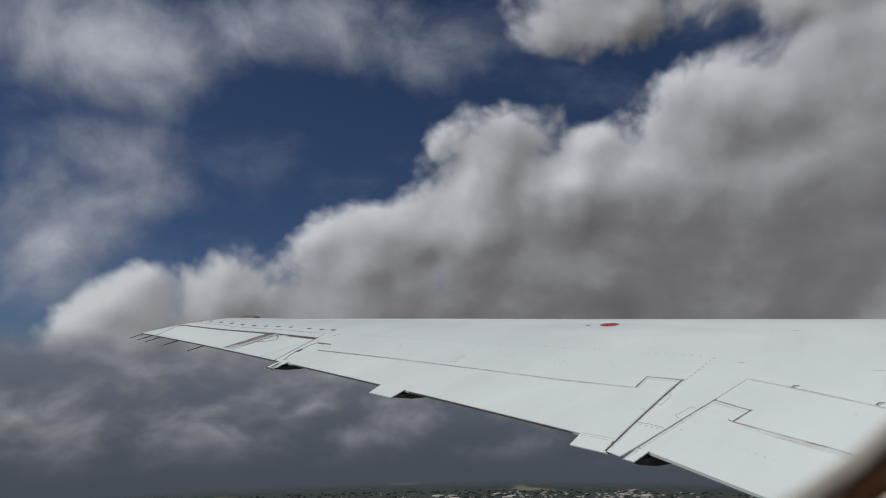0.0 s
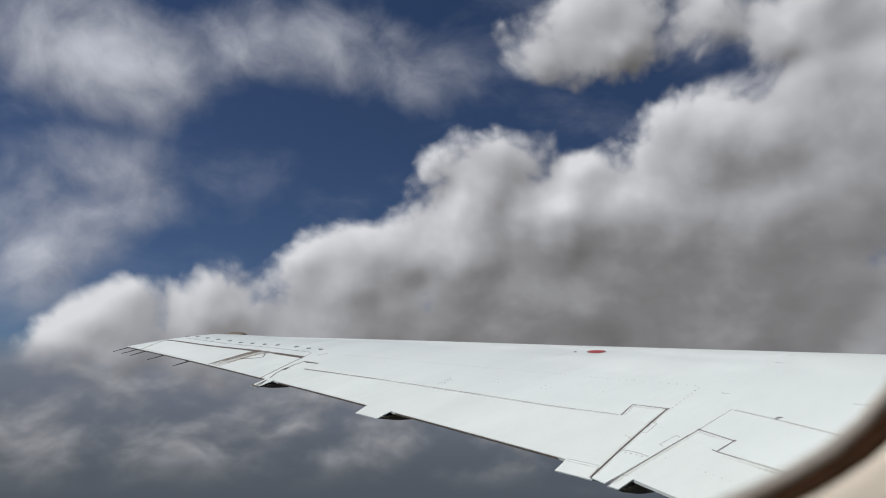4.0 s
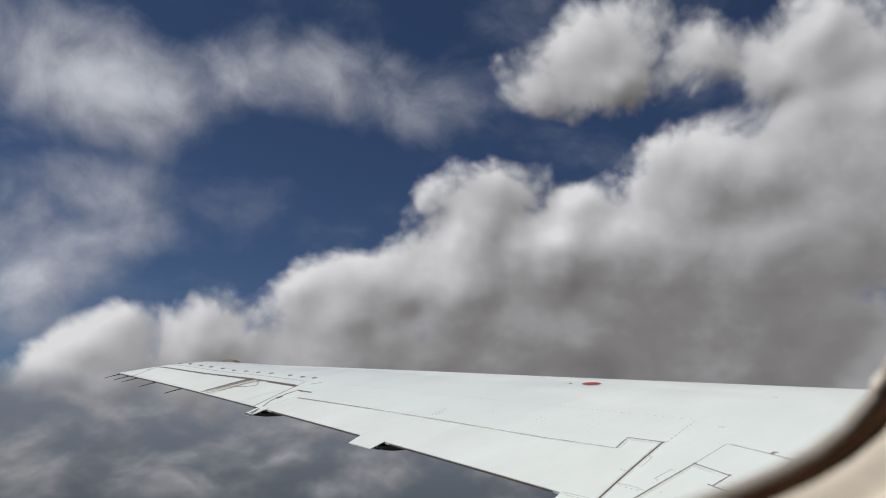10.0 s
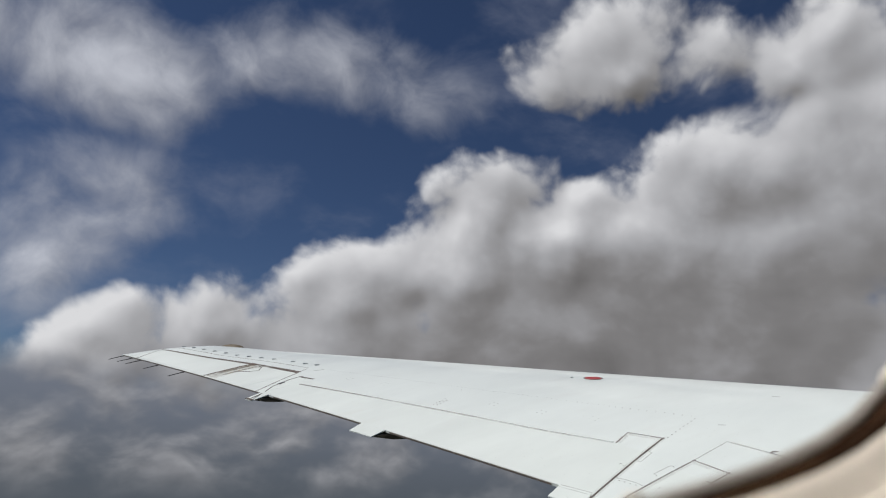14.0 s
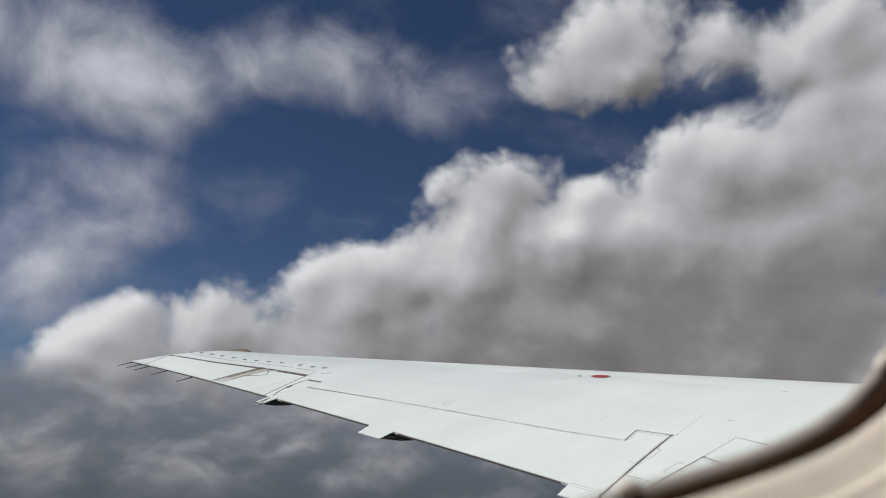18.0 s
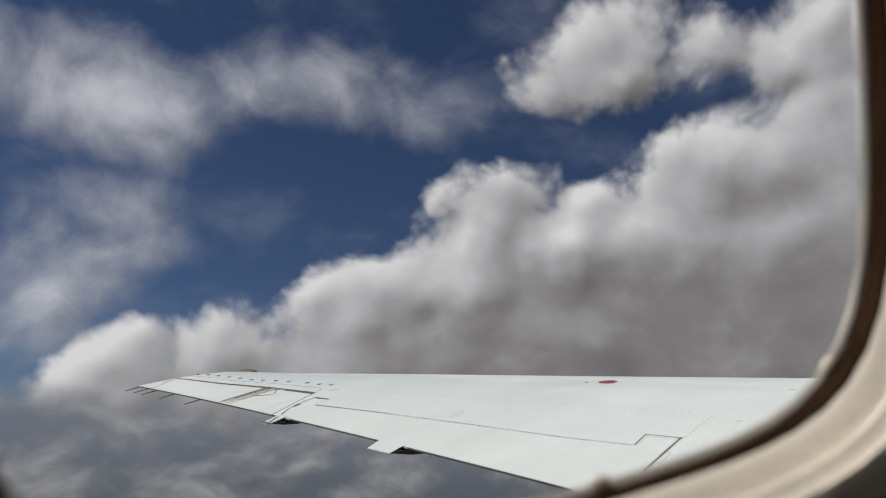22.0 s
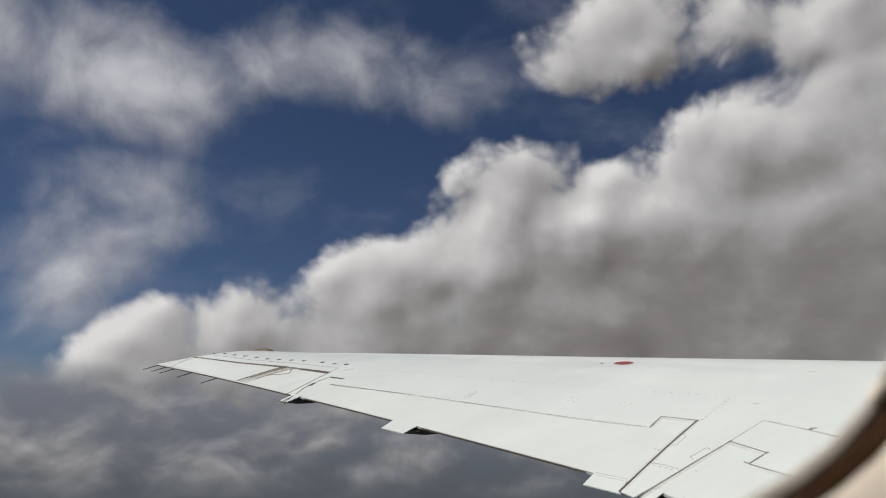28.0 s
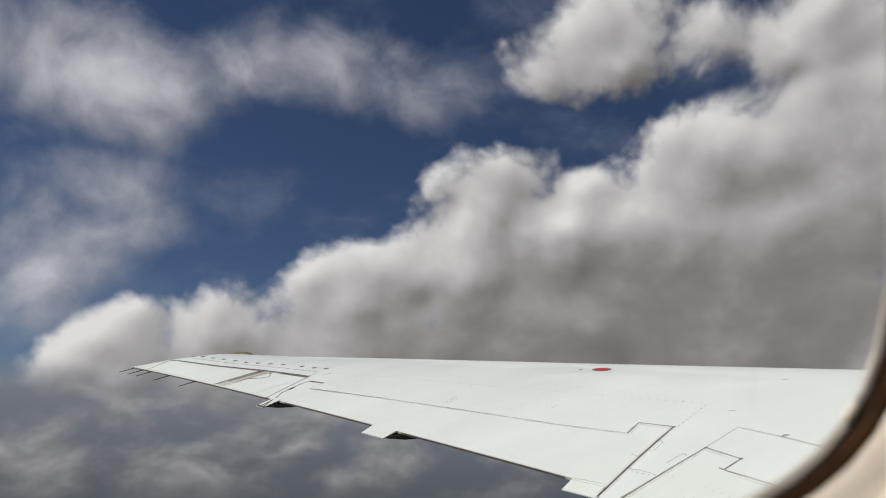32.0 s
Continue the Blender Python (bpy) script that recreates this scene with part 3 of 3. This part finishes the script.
        rod(bm, a, b, 0.0055, 0.003)
        part("static_wick", bm, DARK, w, "thin black static wick")

    # flap track fairings, proud of the trailing edge, with a keel under the wing
    def canoe(corners, depth, ahead, label):
        """corners: outboard fore and aft, inboard aft and fore, on the upper skin."""
        bm = bmesh.new()
        up_ = [bm.verts.new((x, y, top(max(x, datum_te(y)), y) + 0.002 - 0.10 * max(0, trail(y) - x))) for x, y in corners]
        dn = [bm.verts.new((v.co.x, v.co.y, v.co.z - 0.0055)) for v in up_]
        bm.faces.new(up_), bm.faces.new(dn)
        for i in range(4):
            bm.faces.new((up_[i], up_[(i + 1) % 4], dn[(i + 1) % 4], dn[i]))
        ob = part("flap_track_fairing", bm, WHITE_FLAP, w, label)
        (xa, ya), (xb, yb), (xc, yc), (xd, yd) = corners
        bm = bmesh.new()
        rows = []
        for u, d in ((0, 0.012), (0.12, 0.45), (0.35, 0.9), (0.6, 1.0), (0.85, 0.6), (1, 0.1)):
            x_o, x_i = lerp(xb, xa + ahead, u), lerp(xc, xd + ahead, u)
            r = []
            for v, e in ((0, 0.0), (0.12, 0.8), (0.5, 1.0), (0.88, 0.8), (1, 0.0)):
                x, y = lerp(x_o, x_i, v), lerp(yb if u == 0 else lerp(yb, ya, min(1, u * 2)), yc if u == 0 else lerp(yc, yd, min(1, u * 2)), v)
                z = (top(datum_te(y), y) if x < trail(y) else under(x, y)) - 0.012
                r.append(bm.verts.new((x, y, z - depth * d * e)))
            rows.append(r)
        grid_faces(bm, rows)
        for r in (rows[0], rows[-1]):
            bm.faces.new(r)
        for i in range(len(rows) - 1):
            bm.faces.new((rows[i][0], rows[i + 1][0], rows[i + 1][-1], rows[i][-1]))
        # the keel's shade is painted in with its dark colour
        k = part("keel", bm, UNDERSHADE, ob, "underside of the fairing with shade in its dark colour")
    canoe([(1.86, 5.72), (1.674, 5.618), (1.694, 5.515), (1.88, 5.60)], 0.042, 0.30, "pointed white fairing at the flap's outer end")
    canoe([(2.075, 4.335), (1.950, 4.268), (1.996, 4.050), (2.12, 4.085)], 0.055, 0.42, "square white fairing at the flap's trailing edge")
    canoe([(2.358, 2.700), (2.253, 2.670), (2.303, 2.468), (2.404, 2.528)], 0.06, 0.40, "square white fairing beside the flap gap")
    canoe([(2.40, 2.386), (2.310, 2.378), (2.317, 2.318), (2.42, 2.316)], 0.07, 0.40, "small white fairing at the inner flap's end")

    # fuel cap with its red ring, and a small probe beside it
    bm = bmesh.new()
    cx, cy = 3.853, 3.99
    for r0, r1, lift in ((0.0, 0.078, 0.004),):
        ring = [bm.verts.new((cx + 0.058 * math.cos(i * math.tau / 32), cy + 0.064 * math.sin(i * math.tau / 32), top(cx + 0.058 * math.cos(i * math.tau / 32), cy + 0.064 * math.sin(i * math.tau / 32)) + lift)) for i in range(32)]
        low = [bm.verts.new((v.co.x, v.co.y, v.co.z - 0.006)) for v in ring]
        bm.faces.new(ring)
        for i in range(32):
            bm.faces.new((ring[i], ring[(i + 1) % 32], low[(i + 1) % 32], low[i]))
    cap = part("fuel_cap", bm, RED, w, "red painted round fuel filler cap")
    bm = bmesh.new()
    inner, outer = ([bm.verts.new((cx + r * math.cos(i * math.tau / 32), cy + r * math.sin(i * math.tau / 32), top(cx + r * math.cos(i * math.tau / 32), cy + r * math.sin(i * math.tau / 32)) + 0.003)) for i in range(32)] for r in (0.062, 0.074))
    for i in range(32):
        bm.faces.new((inner[i], inner[(i + 1) % 32], outer[(i + 1) % 32], outer[i]))
    part("cap_rim", bm, SEAM_MID, cap, "dark worn rim round the cap")
    bm = bmesh.new()
    bmesh.ops.create_cone(bm, cap_ends=True, segments=12, radius1=0.014, radius2=0.010, depth=0.006, matrix=Matrix.Translation((3.751, 4.116, top(3.751, 4.116) + 0.005)))
    part("drain_plug", bm, STEEL, w, "small grey plug")

    # amber cover of the tip lamp
    bm = bmesh.new()
    bmesh.ops.create_uvsphere(bm, u_segments=24, v_segments=12, radius=1, matrix=Matrix.Translation((2.40, 8.54, top(2.33, 8.54) - 0.026)) @ Matrix.Rotation(radians(-63), 4, "Z") @ Matrix.Diagonal((0.19, 0.07, 0.048, 1)))
    part("lamp_cover", bm, AMBER, w, "amber tinted lamp cover on the leading edge", smooth=True)
    return w


def rod(bm, a, b, r0, r1, n=8):
    d = (b - a).normalized()
    s = d.orthogonal().normalized()
    t = d.cross(s)
    ra = [bm.verts.new(a + (s * math.cos(i * math.tau / n) + t * math.sin(i * math.tau / n)) * r0) for i in range(n)]
    rb = [bm.verts.new(b + (s * math.cos(i * math.tau / n) + t * math.sin(i * math.tau / n)) * r1) for i in range(n)]
    for i in range(n):
        bm.faces.new((ra[i], ra[(i + 1) % n], rb[(i + 1) % n], rb[i]))
    bm.faces.new(ra), bm.faces.new(rb)


# ---- the window and the cabin ----
WIN_X, WIN_W, WIN_A, WIN_B, WIN_N = 0.0357, 0.1113, 0.1451, 0.1458, 5.06
WIN_AFT = 0.0785           # the aft side lies nearer
STREAKS = ((0.1235, 0.1282, 0.0045, -0.016, 0.053), (0.1185, 0.1220, 0.0025, -0.016, 0.022))
LEAN = radians(4.17)


def on_wall(x, w, deep):
    """A point of the leaning cabin wall: x forward, w up along it, deep metres outside the seal's plane."""
    return Vector((x, 0.0709 - w * math.sin(LEAN) + deep * math.cos(LEAN), w * math.cos(LEAN) + deep * math.sin(LEAN)))


def oval(grow, deep, n=96, power=WIN_N):
    pts = []
    for i in range(n):
        a = i * math.tau / n
        c, s = math.cos(a), math.sin(a)
        r = (abs(c) ** power + abs(s) ** power) ** (-1 / power)
        pts.append(on_wall(WIN_X + (WIN_A - (WIN_AFT if c < 0 else 0) + grow) * c * r, WIN_W + (WIN_B + grow) * s * r, deep))
    return pts


def lathe(profile, closed=False):
    """Rings round the window: (grow, deep) from one to the next."""
    bm = bmesh.new()
    rings = [[bm.verts.new(p) for p in oval(g, d)] for g, d in profile]
    if closed:
        rings.append(rings[0])
    for a, b in zip(rings, rings[1:]):
        for i in range(len(a)):
            j = (i + 1) % len(a)
            bm.faces.new((a[i], a[j], b[j], b[i]))
    return bm


def cabin():
    w = thing("window_1", "oval cabin window with a dark seal and beige surround", "window", kind="structure")
    part("seal", lathe([(0.0006, 0.0003), (0.0001, -0.0004), (0.0, -0.0028), (-0.0004, -0.0047), (0.0003, -0.0056), (0.0025, -0.0060), (0.0025, 0.0003)], True), GASKET, w, "dark brown rubber seal", smooth=True)
    part("outer_lip", lathe([(0.0016, 0.0001), (0.0, 0.0002), (-0.0005, 0.0007), (-0.0009, 0.0015), (-0.0008, 0.0025), (0.012, 0.0042), (0.012, 0.0020)], True), LIP, w, "pale outer rim", smooth=True)
    part("reveal", lathe([(0.0001, -0.0053), (0.0012, -0.0082), (0.0036, -0.0104), (0.0044, -0.0121), (0.0041, -0.0130), (0.0056, -0.0146), (0.0064, -0.0164), (0.0061, -0.0173), (0.0086, -0.0190), (0.0110, -0.0200), (0.0125, -0.0206), (0.0150, -0.0160), (0.008, -0.002)], True), REVEAL, w, "beige moulded window surround with soft ridges", smooth=True)
    part("outer_ring", lathe([(0.0126, -0.0190), (0.0131, -0.0215), (0.0150, -0.0290), (0.0176, -0.0340), (0.0203, -0.0400), (0.0262, -0.0466), (0.031, -0.057), (0.041, -0.066), (0.055, -0.070), (0.074, -0.071), (0.074, -0.066), (0.034, -0.010), (0.0152, -0.0150)], True), OUTER_RING, w, "dark brown ring round the window surround", smooth=True)
    # two small pale retainer clips on the rim
    for turn, size in ((312.5, 0.0030), (285.3, 0.0026)):
        bm = bmesh.new()
        at = round(turn / 360 * 720)
        p, q = oval(-0.0014, 0.0012, 720)[at], oval(-0.0014, 0.0012, 720)[at + 4]
        along = (q - p).normalized()
        out_ = Vector((0, math.cos(LEAN), math.sin(LEAN)))
        m = Matrix((along, out_, along.cross(out_))).transposed().to_4x4()
        m.translation = p
        bmesh.ops.create_uvsphere(bm, u_segments=16, v_segments=8, radius=1, matrix=m @ Matrix.Diagonal((size, 0.0013, 0.0012, 1)))
        part("retainer_clip", bm, CLIP, w, "small pale clip on the rim", smooth=True)
    bm = bmesh.new()
    a, b = [bm.verts.new(p) for p in oval(0.008, 0.0055)], [bm.verts.new(p) for p in oval(0.008, 0.0085)]
    bm.faces.new(a), bm.faces.new(b)
    for i in range(len(a)):
        j = (i + 1) % len(a)
        bm.faces.new((a[i], a[j], b[j], b[i]))
    pane = part("pane", bm, PANE, w, "clear acrylic pane")
    pane.visible_shadow = False
    # two faint upright streaks that imitate reflections in the pane
    for x0, x1, wide, low, high in STREAKS:
        bm = bmesh.new()
        rows = []
        for i in range(15):
            u = i / 14
            x, half = lerp(x0, x1, u) + 0.0006 * math.sin(u * 5), wide * (0.35 + 0.65 * math.sin(math.pi * (0.08 + 0.84 * u))) / 2
            rows.append([bm.verts.new(on_wall(x + half * q, lerp(low, high, u), 0.0052)) for q in (-1, 0, 1)])
        grid_faces(bm, rows)
        part("reflection_streak", bm, PANE_STREAK, pane, "faint pale streak painted as a reflection in the pane").visible_shadow = False

    def wall_ring(grow, deep, half_x, low, high):
        """A flat piece of wall with the window's hole in it."""
        bm = bmesh.new()
        pts = oval(grow, deep)
        ring = [bm.verts.new(p) for p in pts]
        outer = []
        for i in range(len(pts)):
            a = i * math.tau / len(pts)
            c, s = math.cos(a), math.sin(a)
            k = min(half_x / max(abs(c), 1e-6), (high if s > 0 else low) / max(abs(s), 1e-6))
            outer.append(bm.verts.new(on_wall(WIN_X + c * k, WIN_W + s * k, deep)))
        for i in range(len(pts)):
            j = (i + 1) % len(pts)
            bm.faces.new((ring[i], ring[j], outer[j], outer[i]))
        return bm

    def tube(bm, deep, half, x_cuts, hole):
        """The round hull behind a flat window belt; the stretch with the window stays open."""
        radius = 1.14 + deep
        rim = math.hypot(radius, half)
        a0 = math.atan2(half, radius)
        mid = on_wall(0, WIN_W, deep) - radius * Vector((0, math.cos(LEAN), math.sin(LEAN)))
        angles = [lerp(a0, math.tau - a0, i / 44) for i in range(45)]
        rows = []
        for x in x_cuts:
            r = []
            for a in angles:
                y, z = rim * math.cos(a), rim * math.sin(a)
                r.append(bm.verts.new((x, mid.y + y * math.cos(LEAN) - z * math.sin(LEAN), mid.z + y * math.sin(LEAN) + z * math.cos(LEAN))))
            rows.append(r)
        grid_faces(bm, rows)
        for i in range(len(rows) - 1):
            if i != hole:
                bm.faces.new((rows[i][-1], rows[i + 1][-1], rows[i + 1][0], rows[i][0]))
        return rows

    def joined(ring, deep, x_cuts, caps):
        rows = tube(ring, deep, 0.30, x_cuts, 1)
        if caps:
            ring.faces.new(rows[0]), ring.faces.new(rows[-1])
        return ring
    lining = mesh_object("wall_lining", joined(wall_ring(0.070, -0.068, 0.40, 0.30, 0.30), -0.068, [WIN_X - 1.6, WIN_X - 0.40, WIN_X + 0.40, WIN_X + 1.6], True), CABIN)
    lining.matrix_world = ATTITUDE
    tagged(lining, "cream cabin lining round the window, closed all round", "wall", kind="structure")
    shell = mesh_object("wall_outer", joined(wall_ring(0.019, 0.0065, 0.40, 0.30, 0.30), 0.0065, [-2.6, WIN_X - 0.40, WIN_X + 0.40, 7.4], True), WHITE)
    shell.matrix_world = ATTITUDE
    tagged(shell, "white painted round fuselage skin above the wing", "wall", kind="structure")
    bm = bmesh.new()
    a = [bm.verts.new(v) for v in ((WIN_X - 1.55, -1.62, -0.78), (WIN_X + 1.55, -1.62, -0.78), (WIN_X + 1.55, -0.46, -0.78), (WIN_X - 1.55, -0.46, -0.78))]
    b = [bm.verts.new(v.co - Vector((0, 0, 0.03))) for v in a]
    bm.faces.new(a), bm.faces.new(b)
    for i in range(4):
        bm.faces.new((a[i], a[(i + 1) % 4], b[(i + 1) % 4], b[i]))
    floor = mesh_object("floor", bm, CARPET)
    floor.matrix_world = ATTITUDE
    tagged(floor, "grey carpeted cabin floor", "floor", kind="structure")


# ---- the land far below ----
GROUND_Z = -640.0


def land():
    m = bpy.data.materials.new("wooded_suburb")
    m.use_nodes = True
    k = Nodes(m.node_tree)
    co = k.add("ShaderNodeTexCoord").outputs["Object"]
    woods = k.ramp(k.noise(co, 0.012, 8, 0.65), (0.3, (0.016, 0.024, 0.024)), (0.5, (0.026, 0.037, 0.031)), (0.7, (0.046, 0.058, 0.042)))
    fields = k.mix(k.step(k.noise(co, 0.0016, 4, 0.5), 0.60, 0.66), woods, (0.15, 0.14, 0.085))
    b = k.add("ShaderNodeBsdfPrincipled")
    k.put(fields, b.inputs["Base Color"])
    b.inputs["Roughness"].default_value = 0.95
    # the far rim turns transparent, in place of distance haze
    fade = k.add("ShaderNodeMixShader")
    k.put(k.step(k.vec("LENGTH", co), 4650.0, 5150.0), fade.inputs[0])
    k.put(b.outputs[0], fade.inputs[1])
    k.put(k.add("ShaderNodeBsdfTransparent").outputs[0], fade.inputs[2])
    k.put(fade.outputs[0], k.add("ShaderNodeOutputMaterial").inputs[0])
    bm = bmesh.new()
    rows = []
    for r in (0.5, 400, 800, 1200, 1700, 2300, 3000, 3800, 5150):
        rows.append([bm.verts.new((r * math.cos(i * math.tau / 96), r * math.sin(i * math.tau / 96), GROUND_Z)) for i in range(97)])
    grid_faces(bm, rows)
    bmesh.ops.remove_doubles(bm, verts=bm.verts, dist=0.02)
    g = mesh_object("ground", bm, m, True)
    tagged(g, "dark wooded suburban land far below", "ground", kind="structure")

    # scattered roofs, gathered in towns, and the tree crowns between
    rng = random.Random(7)
    towns = [(rng.uniform(0, 70), rng.uniform(2300, 4500)) for _ in range(26)]
    spot = lambda az, r: (r * math.sin(radians(az)), r * math.cos(radians(az)))

    def blocks(name, label, category, count, size, high, mat, spread):
        bm = bmesh.new()
        for _ in range(count):
            az, r = towns[rng.randrange(len(towns))] if rng.random() < spread else (rng.uniform(-8, 78), rng.uniform(1800, 4700))
            x, y = spot(az, r)
            x, y = x + rng.gauss(0, 150), y + rng.gauss(0, 110)
            if math.hypot(x, y) > 4600:
                continue
            a, b, h, t = rng.uniform(0.6, 1.6) * size, rng.uniform(0.5, 1.2) * size, rng.uniform(0.6, 1.3) * high, rng.choice((0.3, 0.3 + math.pi / 2, 1.1))
            co, si = math.cos(t), math.sin(t)
            lo = [bm.verts.new((x + co * u * a - si * v * b, y + si * u * a + co * v * b, GROUND_Z - 1)) for u, v in ((-1, -1), (1, -1), (1, 1), (-1, 1))]
            hi = [bm.verts.new((v.co.x, v.co.y, GROUND_Z + h)) for v in lo]
            bm.faces.new(hi)
            for i in range(4):
                bm.faces.new((lo[i], lo[(i + 1) % 4], hi[(i + 1) % 4], hi[i]))
        tagged(mesh_object(name, bm, mat), label, category, kind="stuff")
    roof = material("pale_roofs", (0.38, 0.34, 0.31), 0.8, grain=0.5, grain_scale=0.02)
    crown = material("dark_tree_crowns", (0.021, 0.031, 0.025), 0.95, grain=0.5, grain_scale=0.03)
    blocks("rooftops", "many small pale roofs of a far town", "houses", 2200, 8, 5, roof, 0.8)
    blocks("sheds", "large pale flat shed roofs among the houses", "sheds", 140, 26, 8, roof, 0.9)

    ball = bmesh.new()
    bmesh.ops.create_icosphere(ball, subdivisions=1, radius=1)
    ball.verts.ensure_lookup_table()
    shape = [v.co.copy() for v in ball.verts]
    tris = [[v.index for v in f.verts] for f in ball.faces]
    ball.free()
    verts, faces = [], []
    for _ in range(6000):
        x, y = spot(rng.uniform(-8, 78), rng.uniform(1800, 4600))
        s, t, q = rng.uniform(3.5, 9), rng.uniform(0, 6), rng.uniform(0.8, 2.6)
        at = len(verts)
        for c in shape:
            a, b = c.x * s * q, c.y * s
            verts.append((x + a * math.cos(t) - b * math.sin(t), y + a * math.sin(t) + b * math.cos(t), GROUND_Z + s * (0.3 + 0.7 * c.z)))
        faces += [[i + at for i in f] for f in tris]
    me = bpy.data.meshes.new("woods")
    me.from_pydata(verts, [], faces)
    me.materials.append(crown)
    tagged(new("woods", me), "dark green woods between the houses", "trees", kind="stuff")

    road = material("grey_road", (0.16, 0.15, 0.14), 0.9, grain=0.2, grain_scale=0.1)
    for (az0, r0), (az1, r1), wide in (((2, 4600), (60, 2600), 14), ((30, 2000), (36, 4600), 12), ((-5, 3000), (72, 4300), 10), ((10, 2400), (70, 3300), 9)):
        a, b = Vector((*spot(az0, r0), GROUND_Z + 0.6)), Vector((*spot(az1, r1), GROUND_Z + 0.6))
        side = (b - a).cross(Vector((0, 0, 1))).normalized() * wide
        bm = bmesh.new()
        rows = []
        for i in range(25):
            p = a.lerp(b, i / 24) + side * 3 * math.sin(i * 0.7)
            rows.append([bm.verts.new(p + side), bm.verts.new(p - side)])
        grid_faces(bm, rows)
        tagged(mesh_object("road", bm, road), "long grey road across the wooded land", "road", kind="structure")


wing()
cabin()
land()
